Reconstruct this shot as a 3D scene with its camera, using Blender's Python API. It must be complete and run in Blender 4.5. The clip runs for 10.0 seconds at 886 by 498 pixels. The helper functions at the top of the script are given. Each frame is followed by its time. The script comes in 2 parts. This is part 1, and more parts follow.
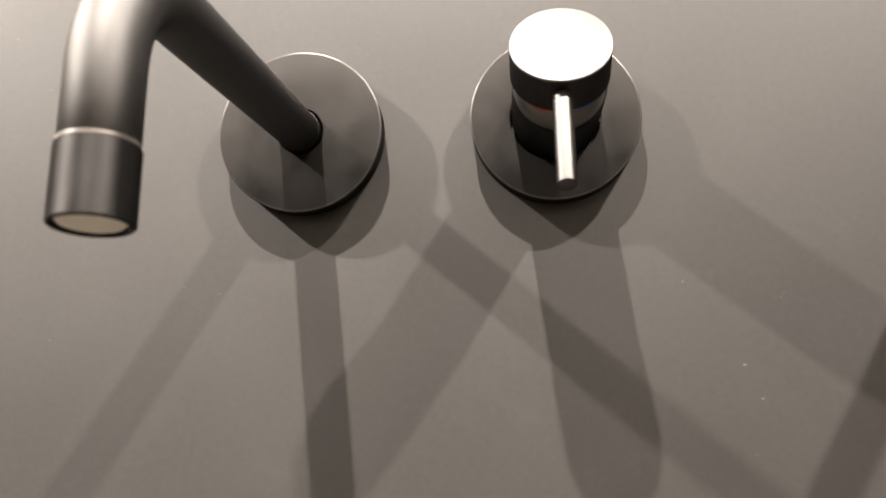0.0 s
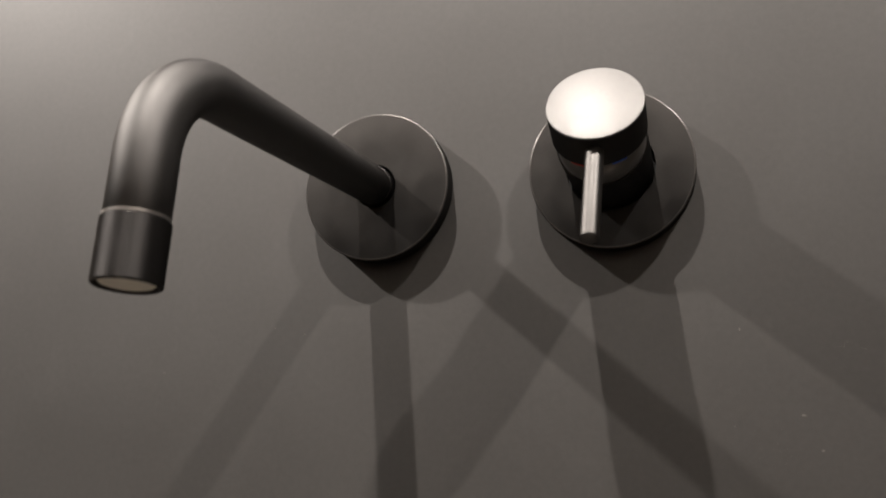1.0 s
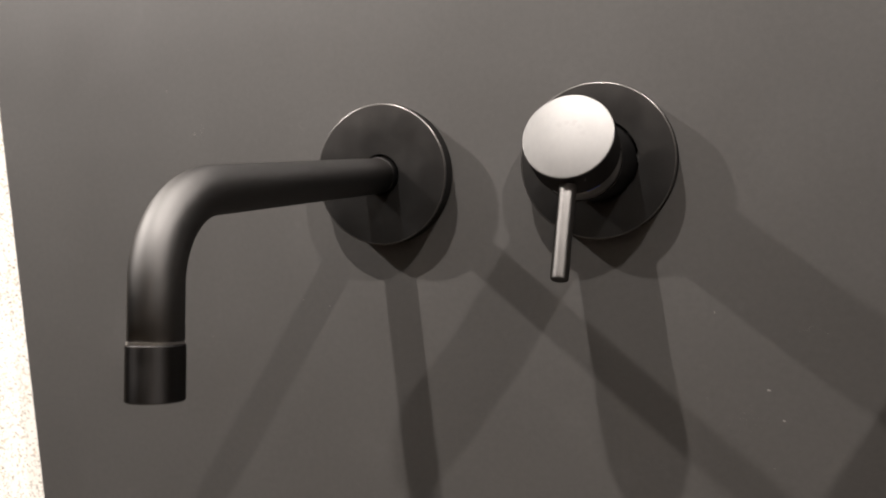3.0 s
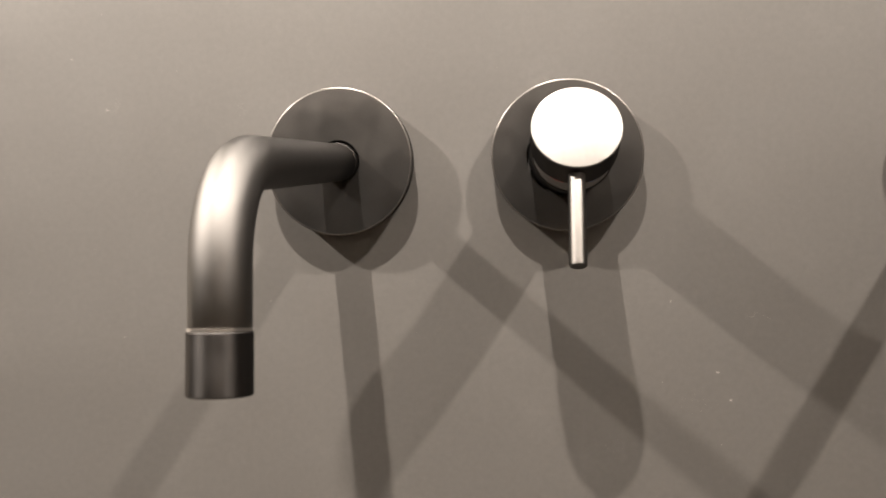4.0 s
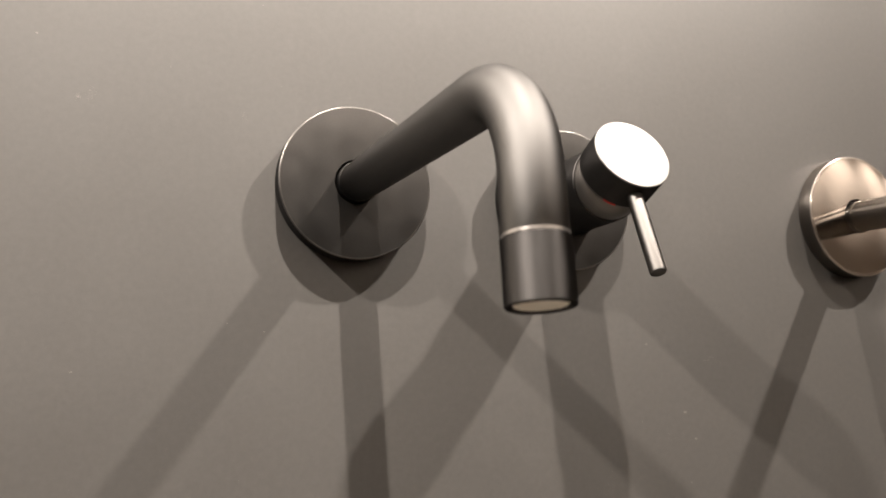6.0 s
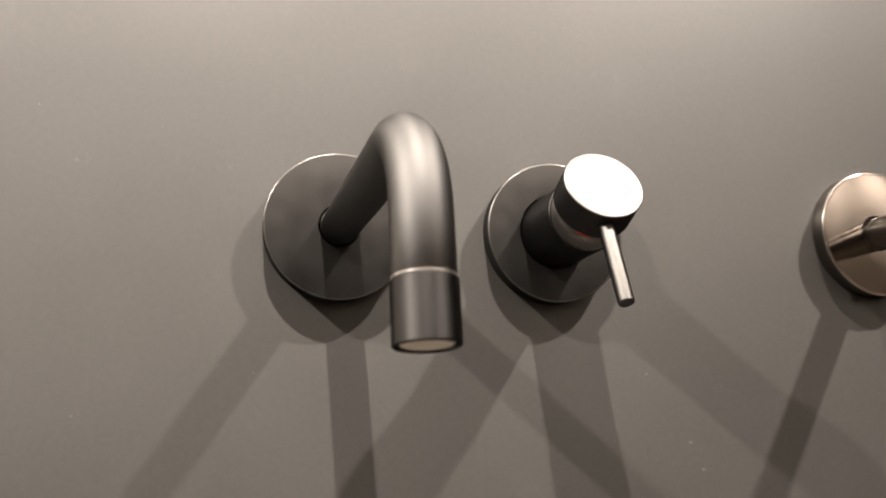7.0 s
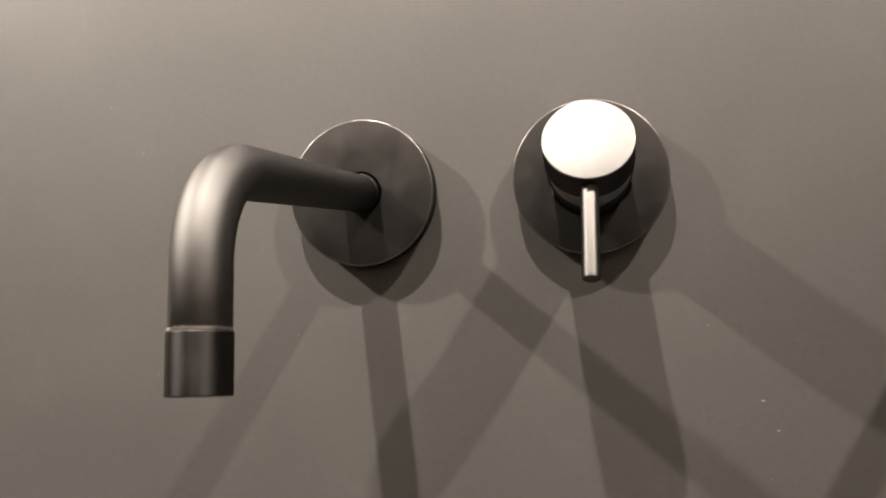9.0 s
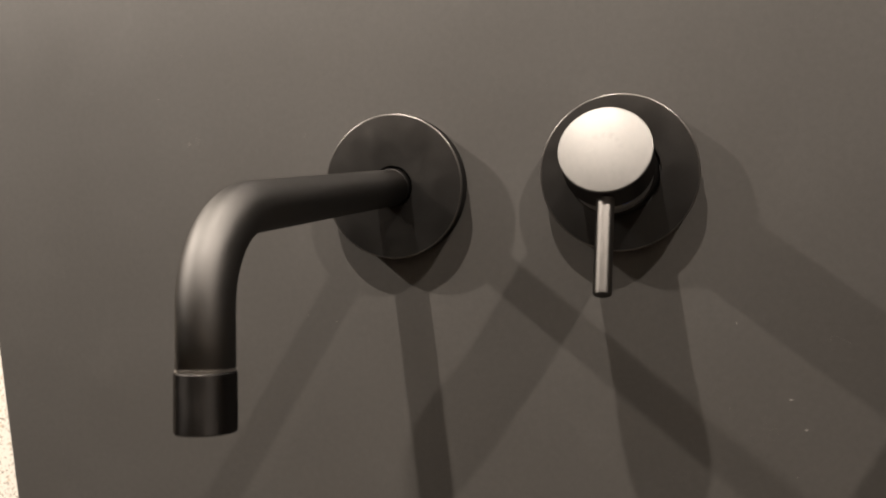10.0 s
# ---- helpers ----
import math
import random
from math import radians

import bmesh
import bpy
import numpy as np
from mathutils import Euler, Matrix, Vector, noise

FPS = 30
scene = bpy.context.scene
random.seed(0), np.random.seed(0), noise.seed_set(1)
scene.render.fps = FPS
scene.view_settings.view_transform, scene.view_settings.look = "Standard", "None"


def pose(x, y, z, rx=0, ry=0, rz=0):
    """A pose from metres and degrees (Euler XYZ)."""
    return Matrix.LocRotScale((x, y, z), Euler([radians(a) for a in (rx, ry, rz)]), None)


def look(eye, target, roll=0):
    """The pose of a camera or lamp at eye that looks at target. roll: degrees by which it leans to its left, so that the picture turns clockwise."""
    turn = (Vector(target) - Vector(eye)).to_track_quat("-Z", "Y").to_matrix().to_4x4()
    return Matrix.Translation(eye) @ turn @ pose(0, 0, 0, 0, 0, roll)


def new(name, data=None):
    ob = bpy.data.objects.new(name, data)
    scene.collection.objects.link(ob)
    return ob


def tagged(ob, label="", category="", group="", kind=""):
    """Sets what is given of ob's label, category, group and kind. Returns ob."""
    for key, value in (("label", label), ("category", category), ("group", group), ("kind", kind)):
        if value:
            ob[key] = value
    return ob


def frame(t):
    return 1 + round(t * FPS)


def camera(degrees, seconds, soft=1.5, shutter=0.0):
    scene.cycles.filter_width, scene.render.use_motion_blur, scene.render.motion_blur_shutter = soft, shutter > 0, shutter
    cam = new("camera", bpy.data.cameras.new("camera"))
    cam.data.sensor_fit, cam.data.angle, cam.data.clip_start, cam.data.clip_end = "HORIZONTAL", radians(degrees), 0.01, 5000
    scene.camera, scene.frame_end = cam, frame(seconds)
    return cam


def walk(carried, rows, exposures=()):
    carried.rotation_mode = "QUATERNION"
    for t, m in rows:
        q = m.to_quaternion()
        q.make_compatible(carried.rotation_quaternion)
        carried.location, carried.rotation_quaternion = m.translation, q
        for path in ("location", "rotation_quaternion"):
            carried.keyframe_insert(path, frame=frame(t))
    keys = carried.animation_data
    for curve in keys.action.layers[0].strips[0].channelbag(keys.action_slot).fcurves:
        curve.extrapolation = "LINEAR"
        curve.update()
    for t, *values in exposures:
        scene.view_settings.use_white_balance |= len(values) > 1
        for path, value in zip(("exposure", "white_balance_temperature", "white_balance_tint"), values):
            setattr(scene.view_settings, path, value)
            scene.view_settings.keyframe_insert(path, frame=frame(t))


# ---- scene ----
cam = camera(55.33, 10.0, soft=1.85, shutter=0.4)
walk(cam, [
    (0.0, pose(0.0880, -0.3502, 0.9916, 99.11, 1.88, 5.11)),
    (0.5, pose(0.1082, -0.3593, 0.9900, 100.40, 1.09, 9.95)),
    (1.0, pose(0.1383, -0.3642, 0.9936, 101.42, -0.07, 16.53)),
    (1.5, pose(0.1598, -0.3613, 1.0104, 101.38, 0.68, 19.87)),
    (2.0, pose(0.1691, -0.3644, 1.0292, 97.31, 1.39, 21.66)),
    (2.5, pose(0.1825, -0.3747, 1.0673, 90.58, 2.77, 22.78)),
    (2.7, pose(0.1862, -0.3811, 1.0795, 88.14, 2.96, 22.85)),
    (3.8, pose(0.1094, -0.4130, 1.0880, 85.66, 1.80, 8.62)),
    (4.0, pose(0.0801, -0.4078, 1.0783, 87.01, 1.39, 4.42)),
    (4.5, pose(0.0145, -0.3921, 1.0561, 92.41, 1.06, -5.28)),
    (5.0, pose(-0.0441, -0.3672, 1.0337, 96.41, 1.34, -13.58)),
    (5.2, pose(-0.0631, -0.3629, 1.0302, 97.03, 1.20, -16.12)),
    (6.3, pose(-0.1014, -0.3725, 1.0008, 100.70, 0.62, -21.78)),
    (6.5, pose(-0.0874, -0.3794, 1.0002, 101.23, 0.93, -21.22)),
    (7.0, pose(-0.0511, -0.3923, 1.0071, 101.84, 1.70, -14.36)),
    (7.5, pose(-0.0022, -0.3936, 1.0241, 100.73, 1.75, -8.04)),
    (8.0, pose(0.0445, -0.3867, 1.0357, 96.53, 1.52, -1.89)),
    (8.5, pose(0.0778, -0.3929, 1.0467, 94.25, 2.14, 4.64)),
    (9.0, pose(0.1076, -0.3983, 1.0541, 92.44, 2.88, 10.23)),
    (9.5, pose(0.1239, -0.3956, 1.0719, 88.52, 3.13, 14.17)),
    (10.0, pose(0.1400, -0.3971, 1.0907, 86.89, 3.11, 16.51)),
], exposures=[
    (0.0, 1.80, 6300, 10), (0.5, 1.65, 6250, 10), (1.0, 0.62, 6120, 10), (1.5, 0.21, 5750, 10), (2.0, 0.10, 5700, 10), (2.5, 0.24, 5950, 10),
    (2.7, 0.42, 5930, 10), (3.8, 2.14, 6450, 10), (4.5, 2.00, 6550, 10), (5.2, 1.85, 6450, 10), (6.5, 1.66, 6400, 10), (7.0, 1.58, 6400, 10), (8.0, 2.05, 6450, 10),
    (8.5, 2.08, 6450, 10), (9.0, 1.50, 6500, 10), (9.5, 0.98, 6560, 10), (10.0, 0.80, 6560, 10),
])
cam.data.dof.use_dof = True
cam.data.dof.focus_distance = 0.345
cam.data.dof.aperture_fstop = 18.0

Z0 = 1.10            # height of the taps' axes above the floor
X_MIXER = 0.1079
X_NICKEL = 0.2993
CEILING = 3.75

# ---------------------------------------------------------------- light
world = bpy.data.worlds.new("showroom_dark")
scene.world = world
world.use_nodes = True
world.node_tree.nodes["Background"].inputs[0].default_value = (1.0, 0.9, 0.8, 1)
world.node_tree.nodes["Background"].inputs[1].default_value = 0.02


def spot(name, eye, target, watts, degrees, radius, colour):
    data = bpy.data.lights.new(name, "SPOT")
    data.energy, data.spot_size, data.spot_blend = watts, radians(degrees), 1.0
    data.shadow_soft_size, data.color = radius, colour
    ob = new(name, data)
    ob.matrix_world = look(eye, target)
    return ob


WARM = (1.0, 0.875, 0.76)
LAMP_Y, LAMP_Z = -1.25, Z0 + 2.5
spot("ceiling_or_fill_spot", (-0.175, LAMP_Y, LAMP_Z), (-0.20, 0, Z0 + 0.66), 458, 33, 0.023, WARM)
spot("ceiling_or_fill_spot", (-2.91, LAMP_Y, LAMP_Z), (-0.9, 0, Z0 + 0.50), 704, 26.5, 0.055, WARM)
spot("ceiling_or_fill_spot", (1.762, LAMP_Y, LAMP_Z), (0.66, 0, Z0 + 0.58), 400, 31, 0.042, WARM)
# unseen spots added to light the wall opposite, for fill and the nickel's reflection
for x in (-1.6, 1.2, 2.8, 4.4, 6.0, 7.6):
    spot("ceiling_or_fill_spot", (x, -2.7, LAMP_Z), (x, -4.06, 3.05), 80, 78, 0.05, WARM)


# ---------------------------------------------------------------- materials
def material(name):
    m = bpy.data.materials.new(name)
    m.use_nodes = True
    nt = m.node_tree
    b = nt.nodes["Principled BSDF"]
    return m, nt, b


def node(nt, kind, **kw):
    n = nt.nodes.new(kind)
    for k, val in kw.items():
        n.inputs[k.replace("_", " ")].default_value = val
    return n


def coords(nt, scale=(1, 1, 1)):
    c = nt.nodes.new("ShaderNodeTexCoord")
    mp = nt.nodes.new("ShaderNodeMapping")
    mp.inputs["Scale"].default_value = scale
    nt.links.new(c.outputs["Object"], mp.inputs["Vector"])
    return mp.outputs["Vector"]


def noise_tex(nt, vec, scale, detail=3.0, rough=0.55):
    n = node(nt, "ShaderNodeTexNoise", Scale=scale, Detail=detail, Roughness=rough)
    nt.links.new(vec, n.inputs["Vector"])
    return n.outputs["Fac"]


def ramp(nt, fac, stops):
    r = nt.nodes.new("ShaderNodeValToRGB")
    while len(r.color_ramp.elements) < len(stops):
        r.color_ramp.elements.new(0.5)
    for e, (p, c) in zip(r.color_ramp.elements, stops):
        e.position = p
        e.color = (*c, 1) if len(c) == 3 else c
    nt.links.new(fac, r.inputs["Fac"])
    return r.outputs["Color"]


def remap(nt, fac, lo, hi, a=0.3, z=0.7):
    r = nt.nodes.new("ShaderNodeMapRange")
    for k, val in zip(("From Min", "From Max", "To Min", "To Max"), (a, z, lo, hi)):
        r.inputs[k].default_value = val
    nt.links.new(fac, r.inputs["Value"])
    return r.outputs["Result"]


def bump(nt, b, height, strength, distance):
    n = node(nt, "ShaderNodeBump", Strength=strength, Distance=distance)
    nt.links.new(height, n.inputs["Height"])
    nt.links.new(n.outputs["Normal"], b.inputs["Normal"])


def matt_laminate():
    m, nt, b = material("anthracite_matt_laminate")
    v = coords(nt)
    big = noise_tex(nt, v, 3.0, 4)
    ground = ramp(nt, big, [(0.3, (0.0350, 0.0332, 0.0314)), (0.7, (0.0404, 0.0381, 0.0357))])
    smear = noise_tex(nt, v, 14.0, 5, 0.65)
    # faint wiped-on smudges and fine mottling
    smudge = noise_tex(nt, coords(nt, (24.0, 24.0, 19.0)), 1.0, 6, 0.7)
    m1 = nt.nodes.new("ShaderNodeMixRGB")
    m1.inputs["Color2"].default_value = (0.053, 0.0505, 0.048, 1)
    nt.links.new(remap(nt, smudge, 0.0, 0.65, 0.56, 0.82), m1.inputs["Fac"])
    nt.links.new(ground, m1.inputs["Color1"])
    m2 = nt.nodes.new("ShaderNodeMixRGB")
    m2.blend_type = "MULTIPLY"
    m2.inputs["Fac"].default_value = 1.0
    nt.links.new(m1.outputs[0], m2.inputs["Color1"])
    nt.links.new(ramp(nt, noise_tex(nt, v, 320.0, 4, 0.75), [(0.3, (0.86, 0.86, 0.86)), (0.7, (1.14, 1.14, 1.14))]), m2.inputs["Color2"])
    nt.links.new(m2.outputs[0], b.inputs["Base Color"])
    nt.links.new(remap(nt, smear, 0.48, 0.54), b.inputs["Roughness"])
    b.inputs["Specular IOR Level"].default_value = 0.95
    bump(nt, b, noise_tex(nt, v, 1400.0, 2), 0.05, 0.0004)
    return m


def gunmetal(name, base, rough, metal, scale, strength=0.06):
    """Brushed dark metal; scale stretches the brushing lines."""
    m, nt, b = material(name)
    lines = noise_tex(nt, coords(nt, scale), 1.0, 3)
    cloud = noise_tex(nt, coords(nt), 60.0, 4)
    lo, hi = [c * 0.94 for c in base], [c * 1.06 for c in base]
    nt.links.new(ramp(nt, lines, [(0.3, lo), (0.7, hi)]), b.inputs["Base Color"])
    mix = nt.nodes.new("ShaderNodeMath")
    mix.operation = "ADD"
    nt.links.new(remap(nt, lines, -0.04, 0.04), mix.inputs[0])
    nt.links.new(remap(nt, cloud, rough - 0.04, rough + 0.04), mix.inputs[1])
    nt.links.new(mix.outputs[0], b.inputs["Roughness"])
    b.inputs["Metallic"].default_value = metal
    bump(nt, b, lines, strength, 0.0003)
    return m


def black_finish(name, base, rough, grain, scale, body=0.0, fine=None):
    """Dark bead-blasted and brushed plating: a soft gloss drawn out along the part, no mirror rim."""
    m, nt, b = material(name)
    out = nt.nodes["Material Output"]
    nt.nodes.remove(b)
    g = nt.nodes.new("ShaderNodeBsdfAnisotropic")
    g.distribution = "BECKMANN"
    lines = noise_tex(nt, coords(nt, scale), 1.0, 3)
    cloud = noise_tex(nt, coords(nt), 70.0, 4)
    nt.links.new(ramp(nt, lines, [(0.3, [c * 0.94 for c in base]), (0.7, [c * 1.06 for c in base])]), g.inputs["Color"])
    nt.links.new(remap(nt, cloud, rough - 0.03, rough + 0.03), g.inputs["Roughness"])
    g.inputs["Anisotropy"].default_value = grain
    tangent = nt.nodes.new("ShaderNodeTangent")
    tangent.direction_type, tangent.uv_map = "UV_MAP", "along"
    nt.links.new(tangent.outputs["Tangent"], g.inputs["Tangent"])
    bump(nt, g, lines, 0.012, 0.0003)
    surface = g.outputs[0]
    if fine:
        # a second gloss: (strength, roughness, grain)
        g2 = nt.nodes.new("ShaderNodeBsdfAnisotropic")
        g2.distribution = "BECKMANN"
        g2.inputs["Color"].default_value = (fine[0], fine[0] * 0.98, fine[0] * 0.96, 1)
        nt.links.new(remap(nt, cloud, fine[1] - 0.03, fine[1] + 0.03), g2.inputs["Roughness"])
        g2.inputs["Anisotropy"].default_value = fine[2]
        nt.links.new(tangent.outputs["Tangent"], g2.inputs["Tangent"])
        bump(nt, g2, lines, 0.012, 0.0003)
        pair = nt.nodes.new("ShaderNodeAddShader")
        nt.links.new(surface, pair.inputs[0])
        nt.links.new(g2.outputs[0], pair.inputs[1])
        surface = pair.outputs[0]
    if body:
        d = nt.nodes.new("ShaderNodeBsdfDiffuse")
        nt.links.new(ramp(nt, cloud, [(0.3, (body * 0.85,) * 3), (0.7, (body * 1.15,) * 3)]), d.inputs["Color"])
        both = nt.nodes.new("ShaderNodeAddShader")
        nt.links.new(surface, both.inputs[0])
        nt.links.new(d.outputs[0], both.inputs[1])
        surface = both.outputs[0]
    nt.links.new(surface, out.inputs["Surface"])
    return m


def polished(name, base):
    """Mirror-bright plate with finger smears and a slightly wavy face."""
    m, nt, b = material(name)
    v = coords(nt)
    b.inputs["Base Color"].default_value = (*base, 1)
    b.inputs["Metallic"].default_value = 1.0
    nt.links.new(remap(nt, noise_tex(nt, v, 55.0, 5, 0.7), 0.05, 0.13, 0.35, 0.7), b.inputs["Roughness"])
    bump(nt, b, noise_tex(nt, v, 38.0, 2), 0.06, 0.0015)
    return m


def plain(name, colour, rough=0.5, metal=0.0):
    m, nt, b = material(name)
    n = noise_tex(nt, coords(nt), 90.0, 3)
    nt.links.new(ramp(nt, n, [(0.3, [c * 0.92 for c in colour]), (0.7, [c * 1.06 for c in colour])]), b.inputs["Base Color"])
    b.inputs["Roughness"].default_value = rough
    b.inputs["Metallic"].default_value = metal
    return m


def speckled_stone():
    m, nt, b = material("cream_speckled_stone")
    v = coords(nt)
    base = ramp(nt, noise_tex(nt, v, 25.0, 4), [(0.3, (0.74, 0.71, 0.65)), (0.7, (0.80, 0.77, 0.72))])
    fleck = ramp(nt, noise_tex(nt, v, 620.0, 2, 0.6), [(0.57, (0, 0, 0)), (0.63, (1, 1, 1))])
    tan = ramp(nt, noise_tex(nt, v, 260.0, 2, 0.6), [(0.62, (0, 0, 0)), (0.70, (1, 1, 1))])
    m1 = nt.nodes.new("ShaderNodeMixRGB")
    m1.inputs["Color2"].default_value = (0.58, 0.50, 0.39, 1)
    nt.links.new(tan, m1.inputs["Fac"])
    nt.links.new(base, m1.inputs["Color1"])
    m2 = nt.nodes.new("ShaderNodeMixRGB")
    m2.inputs["Color2"].default_value = (0.26, 0.23, 0.19, 1)
    nt.links.new(fleck, m2.inputs["Fac"])
    nt.links.new(m1.outputs[0], m2.inputs["Color1"])
    nt.links.new(m2.outputs[0], b.inputs["Base Color"])
    b.inputs["Roughness"].default_value = 0.55
    bump(nt, b, noise_tex(nt, v, 300.0, 3), 0.25, 0.0006)
    return m


LAMINATE = matt_laminate()
STONE = speckled_stone()
BLACK = black_finish("brushed_black_metal", (0.045, 0.044, 0.043), 0.64, -0.10, (600, 200, 200), fine=(0.086, 0.52, -0.10))
BODY = black_finish("black_mixer_metal", (0.046, 0.044, 0.043), 0.52, -0.30, (600, 200, 200), 0.003)
SLEEVE = black_finish("brushed_black_sleeve_metal", (0.056, 0.054, 0.053), 0.52, -0.24, (900, 900, 60))
DISC = black_finish("brushed_black_plate_metal", (0.036, 0.034, 0.032), 0.53, 0.0, (1500, 1500, 1500), 0.008)
HEAD = gunmetal("brushed_lit_face_metal", (0.130, 0.128, 0.125), 0.465, 1.0, (500, 300, 300), 0.008)
EMBLEM = gunmetal("worn_emblem_metal", (0.128, 0.126, 0.123), 0.47, 1.0, (500, 300, 300), 0.008)
LEVER = black_finish("brushed_lever_steel", (0.125, 0.121, 0.117), 0.50, -0.16, (2500, 300, 300))
NECK = gunmetal("satin_neck_metal", (0.19, 0.18, 0.17), 0.36, 1.0, (60, 900, 60))
EDGE = plain("worn_bright_edge_metal", (0.40, 0.38, 0.36), 0.36, 1.0)
# lighter than the plate: light caught on the bevel, put into the colour
RIM = plain("lit_rim_metal", (0.15, 0.144, 0.138), 0.36, 1.0)
NICKEL = black_finish("brushed_warm_nickel", (0.175, 0.16, 0.145), 0.42, -0.4, (40, 2200, 40))
POLISHED = polished("polished_warm_nickel", (0.55, 0.505, 0.465))
NICKEL_RIM = plain("polished_nickel_edge", (0.62, 0.57, 0.52), 0.22, 1.0)
WATER = bpy.data.materials.new("clear_water")
WATER.use_nodes = True
WATER.node_tree.nodes["Principled BSDF"].inputs["Transmission Weight"].default_value = 1.0
WATER.node_tree.nodes["Principled BSDF"].inputs["Roughness"].default_value = 0.02
WATER.node_tree.nodes["Principled BSDF"].inputs["IOR"].default_value = 1.33
# near-black filler: the shade inside the open gaps, put into the colour
GAP_SHADE = plain("black_gap_shade", (0.012, 0.012, 0.012), 0.7)
AERATOR = plain("pale_plastic_aerator", (0.90, 0.85, 0.75), 0.5)
RED = plain("red_hot_mark", (0.65, 0.03, 0.02), 0.4)
BLUE = plain("blue_cold_mark", (0.03, 0.12, 0.60), 0.4)
PLASTER = plain("warm_white_plaster", (0.72, 0.67, 0.62), 0.8)
# unseen side walls, darkened so the black metal's flanks reflect little light
DARK_WALL = plain("dark_unseen_wall", (0.05, 0.048, 0.045), 0.7)
# unseen floor, made pale to throw light up onto the aerator
FLOOR = plain("pale_bounce_floor", (0.62, 0.58, 0.52), 0.5)
DUST = plain("pale_dust", (0.165, 0.157, 0.147), 0.9)


# ---------------------------------------------------------------- mesh helpers
def part(name, bm, mat, parent=None, label="", smooth=True):
    me = bpy.data.meshes.new(name)
    bmesh.ops.recalc_face_normals(bm, faces=bm.faces)
    bm.to_mesh(me)
    bm.free()
    me.materials.append(mat)
    if smooth:
        for p in me.polygons:
            p.use_smooth = True
        me.set_sharp_from_angle(angle=radians(35))
    ob = new(name, me)
    if parent is not None:
        ob.parent = parent
    if label:
        ob["label"] = label
    return ob


def empty(name, m, label, category, group=""):
    ob = new(name)
    ob.empty_display_size = 0.02
    ob.matrix_world = m
    return tagged(ob, label, category, group)


def lathe(profile, m=None, steps=96, closed=False):
    """Turn (radius, out) pairs about the axis that points out of the wall (-y)."""
    bm = bmesh.new()
    rings = []
    for r, out in profile:
        if r < 1e-6:
            rings.append([bm.verts.new((0, -out, 0))] * steps)
        else:
            rings.append([bm.verts.new((r * math.cos(2 * math.pi * k / steps), -out, r * math.sin(2 * math.pi * k / steps))) for k in range(steps)])
    uv = bm.loops.layers.uv.new("along")
    pairs = list(zip(rings, rings[1:])) + ([(rings[-1], rings[0])] if closed else [])
    for row, (a, b) in enumerate(pairs):
        for k in range(steps):
            j = (k + 1) % steps
            vs, at = [], []
            for vert, place in ((a[k], (row, k)), (a[j], (row, k + 1)), (b[j], (row + 1, k + 1)), (b[k], (row + 1, k))):
                if vert not in vs:
                    vs.append(vert)
                    at.append(place)
            if len(vs) > 2:
                for loop, place in zip(bm.faces.new(vs).loops, at):
                    loop[uv].uv = place
    if m is not None:
        bm.transform(m)
    return bm


def rounded(r0, r1, out0, out1, edge, n=4):
    """Profile of a ring from r0 to r1 and out0 to out1 with rounded outer edges."""
    pts = [(r0, out0), (r1 - edge, out0)] if r0 > 0 else [(0, out0), (r1 - edge, out0)]
    for k in range(1, n + 1):
        a = math.pi / 2 * k / n
        pts.append((r1 - edge + edge * math.sin(a), out0 + edge - edge * math.cos(a)))
    for k in range(n + 1):
        a = math.pi / 2 * k / n
        pts.append((r1 - edge + edge * math.cos(a), out1 - edge + edge * math.sin(a)))
    pts.append((r0, out1))
    return pts


def tube(path, radii, steps=64):
    """A round bar along a path in the y-z plane, with a radius at each point."""
    bm = bmesh.new()
    rings = []
    for k, p in enumerate(path):
        a, b = path[max(k - 1, 0)], path[min(k + 1, len(path) - 1)]
        d = (Vector(b) - Vector(a)).normalized()
        side = Vector((1, 0, 0))
        up = side.cross(d)
        rings.append([bm.verts.new(Vector(p) + radii[k] * (math.cos(2 * math.pi * s / steps) * side + math.sin(2 * math.pi * s / steps) * up)) for s in range(steps)])
    uv = bm.loops.layers.uv.new("along")
    for row, (a, b) in enumerate(zip(rings, rings[1:])):
        for s in range(steps):
            j = (s + 1) % steps
            face = bm.faces.new((a[s], a[j], b[j], b[s]))
            for loop, place in zip(face.loops, ((row, s), (row, s + 1), (row + 1, s + 1), (row + 1, s))):
                loop[uv].uv = place
    for ring in (rings[0], rings[-1]):
        bm.faces.new(ring)
    return bm


def box(x0, x1, y0, y1, z0, z1, edge=0.0):
    bm = bmesh.new()
    bmesh.ops.create_cube(bm, size=1)
    bm.transform(Matrix.Translation(((x0 + x1) / 2, (y0 + y1) / 2, (z0 + z1) / 2)) @ Matrix.Diagonal((x1 - x0, y1 - y0, z1 - z0, 1)))
    if edge:
        bmesh.ops.bevel(bm, geom=list(bm.edges), offset=edge, segments=2, affect="EDGES")
    return bm


def prism(corners, y0, y1, edge=0.0):
    """A slab with the given (x, z) outline between y0 and y1."""
    bm = bmesh.new()
    a = [bm.verts.new((x, y0, z)) for x, z in corners]
    b = [bm.verts.new((x, y1, z)) for x, z in corners]
    bm.faces.new(a)
    bm.faces.new(b[::-1])
    n = len(corners)
    for k in range(n):
        bm.faces.new((a[k], b[k], b[(k + 1) % n], a[(k + 1) % n]))
    if edge:
        bmesh.ops.bevel(bm, geom=list(bm.edges), offset=edge, segments=2, affect="EDGES")
    return bm


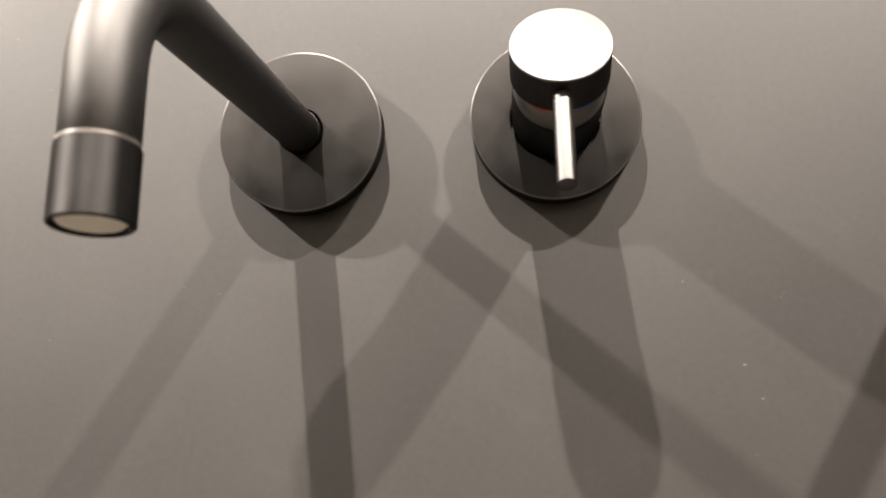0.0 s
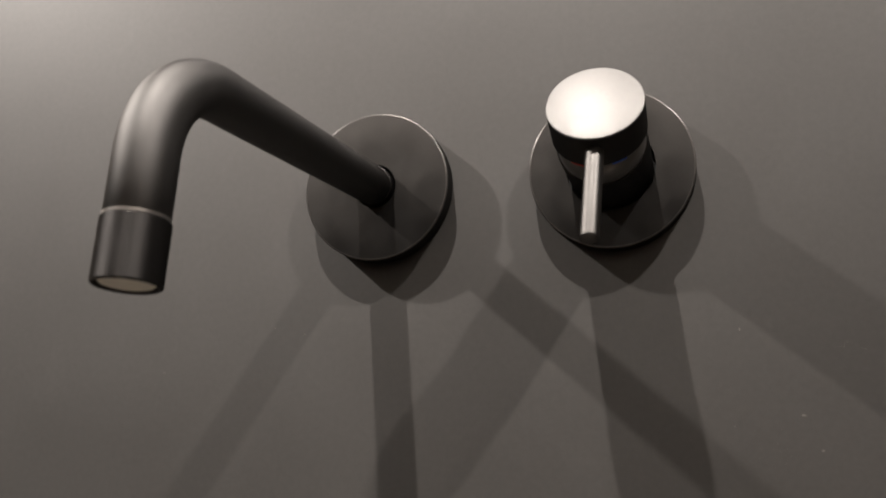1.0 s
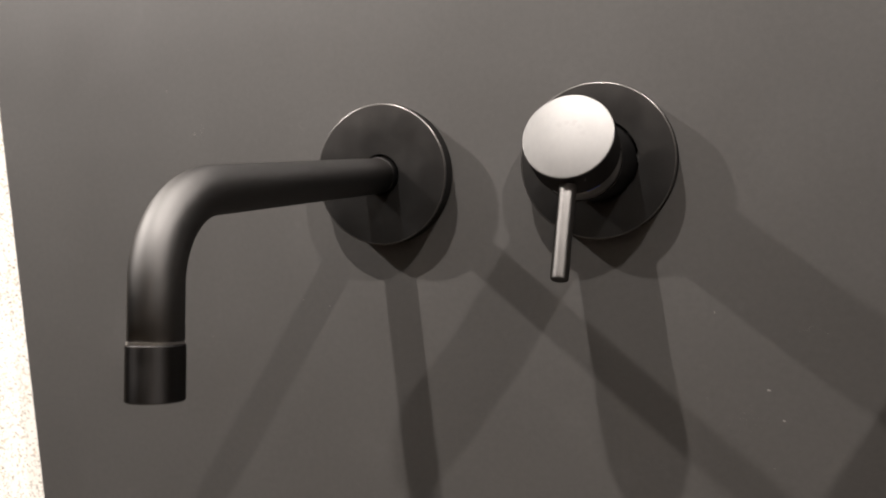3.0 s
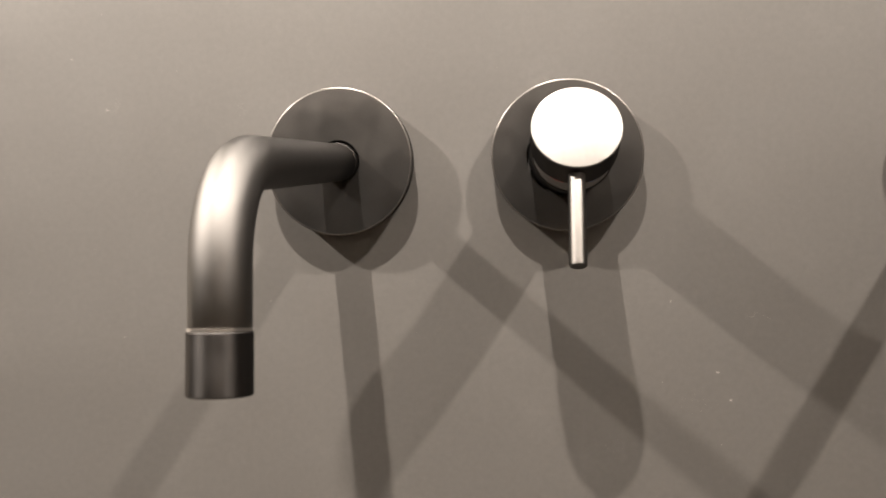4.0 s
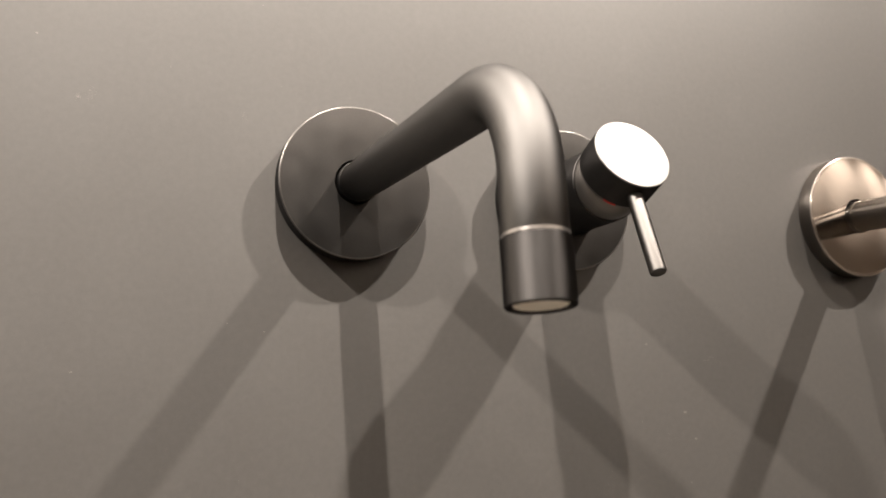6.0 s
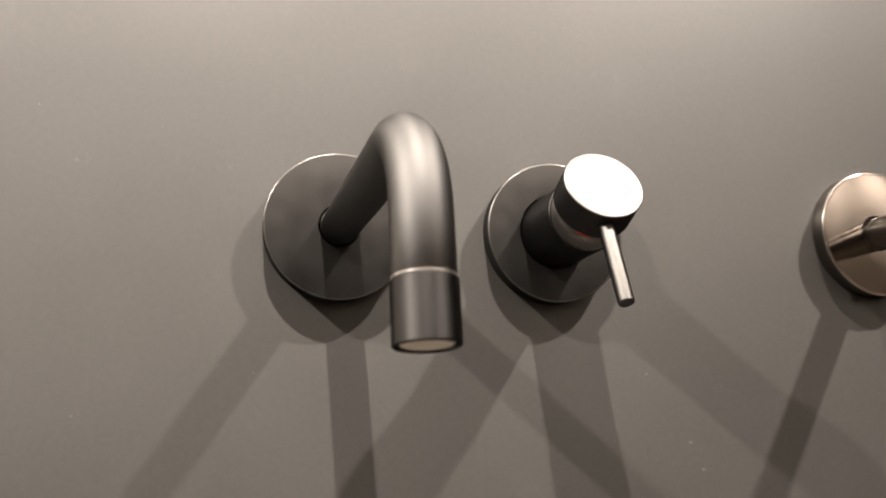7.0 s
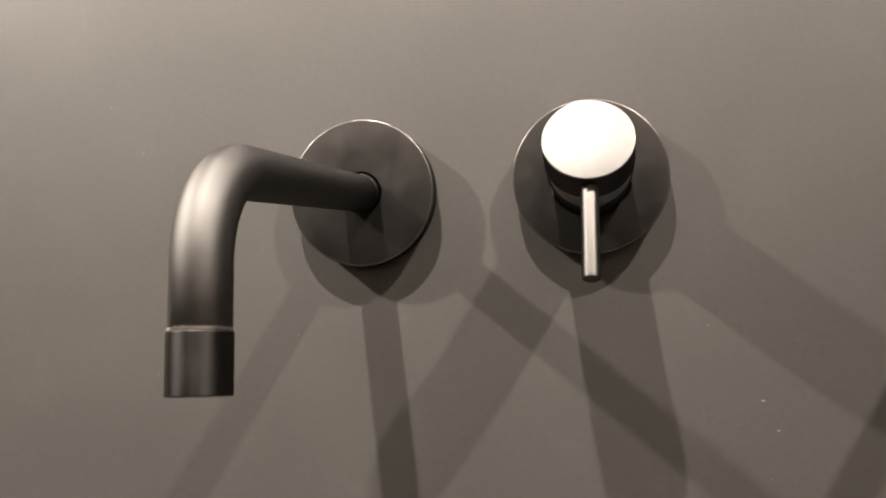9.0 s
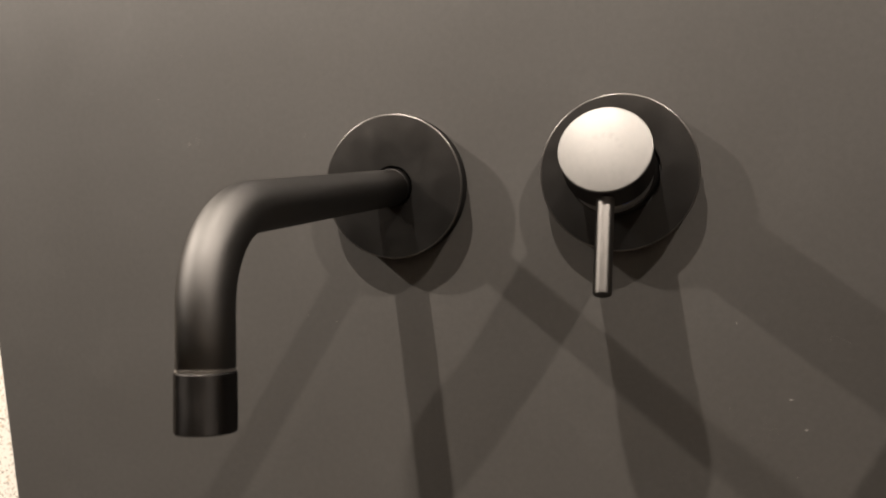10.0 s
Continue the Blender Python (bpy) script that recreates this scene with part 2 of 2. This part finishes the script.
# ---------------------------------------------------------------- the room
SLANT = -0.052       # the panel's free edge leans this far to the side per metre of height
X_EDGE = -0.2587


def edge_x(z):
    return X_EDGE + SLANT * (z - Z0)


tagged(part("wall_panel", prism([(edge_x(0.1), 0.1), (1.9, 0.1), (1.9, 2.3), (edge_x(2.3), 2.3)], 0.0, 0.018, 0.0008), LAMINATE, smooth=False),
       "matt anthracite laminate wall panel with dust specks", "wall panel", kind="structure")
tagged(part("wall_speckled", prism([(-2.6, 0.0), (edge_x(0.0) + 0.03, 0.0), (edge_x(2.6) + 0.03, 2.6), (-2.6, 2.6)], 0.0205, 0.06, 0.0008), STONE, smooth=False),
       "cream speckled stone wall panel beside the dark panel", "wall panel", kind="structure")
tagged(part("wall_north", box(-3.6, 8.4, 0.062, 0.2, 0, CEILING), PLASTER, smooth=False), "warm white plaster wall behind the panels", "wall", kind="structure")
tagged(part("wall_south", box(-3.6, 8.4, -4.2, -4.06, 0, CEILING), PLASTER, smooth=False), "plain warm white plaster wall", "wall", kind="structure")
tagged(part("wall_west", box(-3.74, -3.6, -4.2, 0.2, 0, CEILING), DARK_WALL, smooth=False), "unseen side wall, kept dark so the black metal's sides stay dark", "wall", kind="structure")
tagged(part("wall_east", box(8.4, 8.54, -4.2, 0.2, 0, CEILING), DARK_WALL, smooth=False), "unseen side wall, kept dark so the black metal's sides stay dark", "wall", kind="structure")
tagged(part("floor", box(-3.74, 8.54, -4.2, 0.2, -0.12, 0), FLOOR, smooth=False), "unseen floor, made pale to bounce light up at the aerator", "floor", kind="structure")
tagged(part("ceiling", box(-3.74, 8.54, -4.2, 0.2, CEILING, CEILING + 0.12), PLASTER, smooth=False), "plain warm white ceiling", "ceiling", kind="structure")


# ---------------------------------------------------------------- spouts
def spout(m, name, label, metal, disc_metal, end_metal, rosette_r, rosette_t, r=0.00885):
    """The pipe leaves the wall with a slight fall, bends, and ends in a leg that leans out."""
    thing = empty(name, m, label, "tap")
    hole = r + 0.0013
    ros = part("rosette", lathe(rounded(hole, rosette_r, 0.0, rosette_t, 0.0006), closed=True), disc_metal, thing, "round flat cover plate")
    if disc_metal is DISC:
        part("rim", lathe(rounded(rosette_r - 0.0006, rosette_r + 0.0001, rosette_t - 0.0012, rosette_t + 0.00005, 0.0006, 6), closed=True), RIM, ros, "thin polished rim, lightened for light caught on its bevel")
    else:
        part("face_plate", lathe(rounded(hole, rosette_r - 0.0009, rosette_t - 0.0004, rosette_t + 0.0003, 0.0003), closed=True), POLISHED, ros, "mirror-polished front face with finger smears")
        part("rim", lathe(rounded(rosette_r - 0.0007, rosette_r + 0.0001, rosette_t - 0.0008, rosette_t + 0.00015, 0.0004), closed=True), NICKEL_RIM, ros, "thin polished rim, lightened for light caught on its bevel")
    part("gap_ring", lathe([(r * 0.7, 0.001), (hole + 0.0002, 0.001), (hole + 0.0002, rosette_t - 0.003), (r * 0.7, rosette_t - 0.003)], closed=True), GAP_SHADE, ros, "black filler for the shade in the gap round the pipe")
    fall, lean, bend = 0.049, 0.109, 0.0333
    tip = Vector((0, -0.1817, -0.0730))
    along = Vector((0, -math.cos(fall), -math.sin(fall)))
    leg = Vector((0, -math.sin(lean), -math.cos(lean)))
    turn = math.acos(along.dot(leg))
    # where the two straight lines meet
    det = along.y * leg.z - along.z * leg.y
    far = (tip.y * leg.z - tip.z * leg.y) / det
    corner = along * far
    cut_back = bend * math.tan(turn / 2)
    start = corner - along * cut_back
    centre = start + bend * (leg - along * along.dot(leg)) / math.sin(turn)
    e = (start - centre) / bend
    path = [along * 0.0, along * rosette_t, along * (rosette_t + 0.02), start - along * 0.002]
    n = 28
    for k in range(n + 1):
        a = turn * k / n
        path.append(centre + bend * (math.cos(a) * e + math.sin(a) * along))
    sleeve_len = 0.0186
    end = Vector((0, tip.y, tip.z)) - leg * sleeve_len
    path += [end - leg * 0.0006, end]
    radii = [r] * (len(path) - 1) + [r - 0.0004]
    sway = Matrix.Rotation(0.0068, 4, "Y") @ Matrix.Rotation(-0.001, 4, "Z")   # hangs slightly off the plumb line
    bm = tube(path, radii)
    bm.transform(sway)
    part("pipe", bm, metal, thing)
    part("collar", lathe([(r - 0.001, rosette_t - 0.002), (r + 0.00035, rosette_t - 0.002), (r + 0.00035, rosette_t + 0.0032), (r - 0.001, rosette_t + 0.0036)], Matrix.Rotation(fall, 4, "X"), closed=True), BODY if metal is BLACK else metal, thing, "thin collar where the pipe enters the plate")
    down = sway @ Matrix.Translation(end) @ Matrix.Rotation(math.pi / 2 - lean, 4, "X")
    rs, q = r + 0.0004, sleeve_len
    part("ring", lathe([(r * 0.5, -0.0001), (r + 0.00005, -0.0001), (r + 0.00005, 0.0007), (r * 0.5, 0.0007)], down, closed=True), EDGE, thing, "thin bright joint ring")
    sleeve = part("sleeve", lathe([(rs - 0.0014, 0.0008), (rs - 0.0004, 0.0008), (rs, 0.0012), (rs, q - 0.0004), (rs - 0.0004, q), (rs - 0.0010, q), (rs - 0.0014, q - 0.0006)], down, closed=True), end_metal, thing, "slightly wider end sleeve")
    part("aerator", lathe([(0, q - 0.0030), (rs - 0.0016, q - 0.0030), (rs - 0.0016, q - 0.0012), (rs - 0.0024, q - 0.0005), (0, q - 0.0005)], down), AERATOR, sleeve, "pale round aerator disc")
    return thing


spout(pose(0, 0, Z0), "wall_spout", "brushed black metal wall spout with round cover plate", BLACK, DISC, SLEEVE, 0.035, 0.0098)
spout(pose(X_NICKEL, 0, Z0 + 0.0047), "wall_spout", "brushed warm nickel wall spout with round cover plate", NICKEL, NICKEL, NICKEL, 0.0350, 0.0091, r=0.0088)


# ---------------------------------------------------------------- mixer
def arc_bar(r0, r1, out0, out1, a0, a1, m, n=10):
    """A thin curved bar; angles in degrees from straight down, + to the right."""
    bm = bmesh.new()
    rows = []
    for k in range(n + 1):
        a = radians(a0 + (a1 - a0) * k / n)
        rows.append([bm.verts.new((r * math.sin(a), -o, -r * math.cos(a))) for r, o in ((r0, out0), (r1, out0), (r1, out1), (r0, out1))])
    for p, q in zip(rows, rows[1:]):
        for k in range(4):
            bm.faces.new((p[k], p[(k + 1) % 4], q[(k + 1) % 4], q[k]))
    bm.faces.new(rows[0])
    bm.faces.new(rows[-1])
    bm.transform(m)
    return bm


def mixer(m):
    thing = empty("wall_mixer", m, "brushed black single-lever wall mixer with lever lifted", "tap")
    t = 0.0097
    hole = 0.0190
    ros = part("rosette", lathe(rounded(hole, 0.0353, 0.0, t, 0.0006), closed=True), DISC, thing, "round flat cover plate")
    part("rim", lathe(rounded(0.0347, 0.0354, t - 0.0012, t + 0.00005, 0.0006, 6), closed=True), RIM, ros, "thin polished rim, lightened for light caught on its bevel")
    part("gap_ring", lathe([(0.012, 0.001), (hole + 0.0002, 0.001), (hole + 0.0002, t - 0.003), (0.012, t - 0.003)], closed=True), GAP_SHADE, ros, "black filler for the shade in the gap round the body")
    part("body", lathe([(0, 0.0), (0.0178, 0.0), (0.0178, 0.0450), (0.0175, 0.0454), (0, 0.0454)]), BODY, thing)
    tilt = Matrix.Translation((0.0, -0.0483, 0)) @ Matrix.Rotation(-0.4211, 4, "X")
    dome = [(0, 0.0430), (0.0171, 0.0430), (0.0171, 0.0456)]
    for k in range(1, 11):
        a = math.radians(80) * k / 10
        dome.append((0.0171 * math.cos(a) ** 0.6, 0.0456 + 0.0125 * math.sin(a)))
    dome.append((0, 0.0456 + 0.0125))
    neck = part("neck", lathe(dome), NECK, thing, "satin metal neck")
    front, depth = 0.0200, 0.0150
    back = front - depth
    # darker side and lighter face: how light falls, put into the metals
    head = part("head", lathe(rounded(0, 0.0182, back, front - 0.0003, 0.0004), tilt), BODY, thing, "tilted round black head")
    part("face_plate", lathe(rounded(0, 0.0183, front - 0.0010, front, 0.0006), tilt), HEAD, head, "flat brushed face, lighter metal for the lamplight on it")
    part("head_collar", lathe([(0.009, back - 0.0022), (0.0168, back - 0.0022), (0.0170, back + 0.0004), (0.009, back + 0.0004)], tilt, closed=True), NECK, head, "satin collar behind the head")
    part("hot_mark", arc_bar(0.0160, 0.0176, back - 0.0013, back - 0.0004, -36, -17, tilt), RED, head, "red hot-water mark")
    part("cold_mark", arc_bar(0.0160, 0.0176, back - 0.0013, back - 0.0004, 17, 36, tilt), BLUE, head, "blue cold-water mark")
    bm = bmesh.new()
    for k in range(7):
        wedge = arc_bar(0.0048, 0.0066 if k % 2 else 0.0072, front - 0.0002, front + 0.00003, 96 + 30 * k - 8, 96 + 30 * k + 8, Matrix.Identity(4), 3)
        me = bpy.data.meshes.new("wedge")
        wedge.to_mesh(me)
        wedge.free()
        bm.from_mesh(me)
        bpy.data.meshes.remove(me)
    bm.transform(tilt)
    part("emblem", bm, EMBLEM, head, "faint worn ring of short marks", smooth=False)
    rod = [(0, -(front - 0.0075), -d) for d in (0.012, 0.0558, 0.0564, 0.0567)]
    bm = tube(rod, [0.0035, 0.0035, 0.0033, 0.0028], 40)
    bm.transform(tilt @ Matrix.Rotation(0.030, 4, "Y"))
    part("lever", bm, LEVER, head, "slim round brushed steel lever")
    return thing


mixer(pose(X_MIXER, 0, Z0))


# ---------------------------------------------------------------- dust on the panel
def dust():
    rng = random.Random(7)
    bm = bmesh.new()
    spots = [(0.1563, -0.0702, 0.9), (0.1780, -0.1046, 0.9), (0.1839, -0.118, 0.9), (0.152, -0.109, 0.5), (-0.038, -0.067, 0.5), (-0.0535, -0.0635, 0.6),
             (-0.134, 0.0545, 0.7), (-0.118, 0.076, 0.5), (-0.081, 0.047, 0.5), (-0.113, -0.084, 0.6), (-0.117, 0.029, 0.7), (0.1795, -0.1395, 0.5)]
    for k in range(110):
        spots.append((rng.uniform(-0.24, 0.42), rng.uniform(-0.22, 0.16), rng.choice((0.1, 0.12, 0.15, 0.18, 0.2, 0.25, 0.3))))
    # wiped patches of fine dust
    for x, z, wide, high in ((-0.0495, 0.028, 0.0022, 0.0048), (-0.112, 0.031, 0.0018, 0.0042), (-0.117, 0.029, 0.0016, 0.0014), (0.166, -0.118, 0.010, 0.006), (0.130, -0.140, 0.006, 0.006), (-0.012, 0.031, 0.002, 0.004)):
        for k in range(48):
            spots.append((x + rng.gauss(0, wide / 2), z + rng.gauss(0, high / 2), rng.uniform(0.08, 0.19)))
    # a curled fibre
    for k in range(40):
        a = k / 39
        spots.append((0.191 + 0.011 * a + 0.0012 * math.sin(9 * a), -0.079 + 0.0022 * math.sin(3.2 * a) + 0.0007 * math.cos(11 * a), 0.16))
    for x, z, mm in spots:
        r = mm * 0.0005
        a, stretch = rng.uniform(0, math.pi), rng.uniform(1.0, 2.6)
        ring = []
        n = 7
        for k in range(n):
            w = 2 * math.pi * k / n
            q = r * rng.uniform(0.6, 1.2)
            u, v = q * math.cos(w) * stretch, q * math.sin(w)
            ring.append((x + u * math.cos(a) - v * math.sin(a), Z0 + z + u * math.sin(a) + v * math.cos(a)))
        high = 0.00002 + r * rng.uniform(0.05, 0.15)
        top = [bm.verts.new((px, -high, pz)) for px, pz in ring]
        base = [bm.verts.new((px, 0.0, pz)) for px, pz in ring]
        bm.faces.new(top)
        for k in range(n):
            bm.faces.new((top[k], top[(k + 1) % n], base[(k + 1) % n], base[k]))
    return bm


tagged(part("dust_specks", dust(), DUST, smooth=False), "pale dust specks on the dark panel", "dust", kind="stuff")


# ---------------------------------------------------------------- drops under the nickel plate
def water_drop(x, out, z, r):
    """A small hanging drop, drawn out towards its top."""
    profile = [(0, -r)]
    for k in range(1, 8):
        a = math.pi * k / 8
        profile.append((r * math.sin(a) * (1 - 0.25 * k / 8), -r * math.cos(a) * (1 if k < 4 else 1.35)))
    profile.append((0, 1.4 * r))
    bm = lathe(profile, Matrix.Translation((x, -out, z)) @ Matrix.Rotation(-math.pi / 2, 4, "X"), 16)
    return tagged(part("water_drop", bm, WATER), "clear water drop hanging under the nickel cover plate", "water drop", "drops under the plate")


for dx, out, dz, r in ((-0.0150, 0.0012, -0.0348, 0.0013), (-0.0128, 0.0010, -0.0366, 0.0009)):
    water_drop(X_NICKEL + dx, out, Z0 + 0.0047 + dz, r)
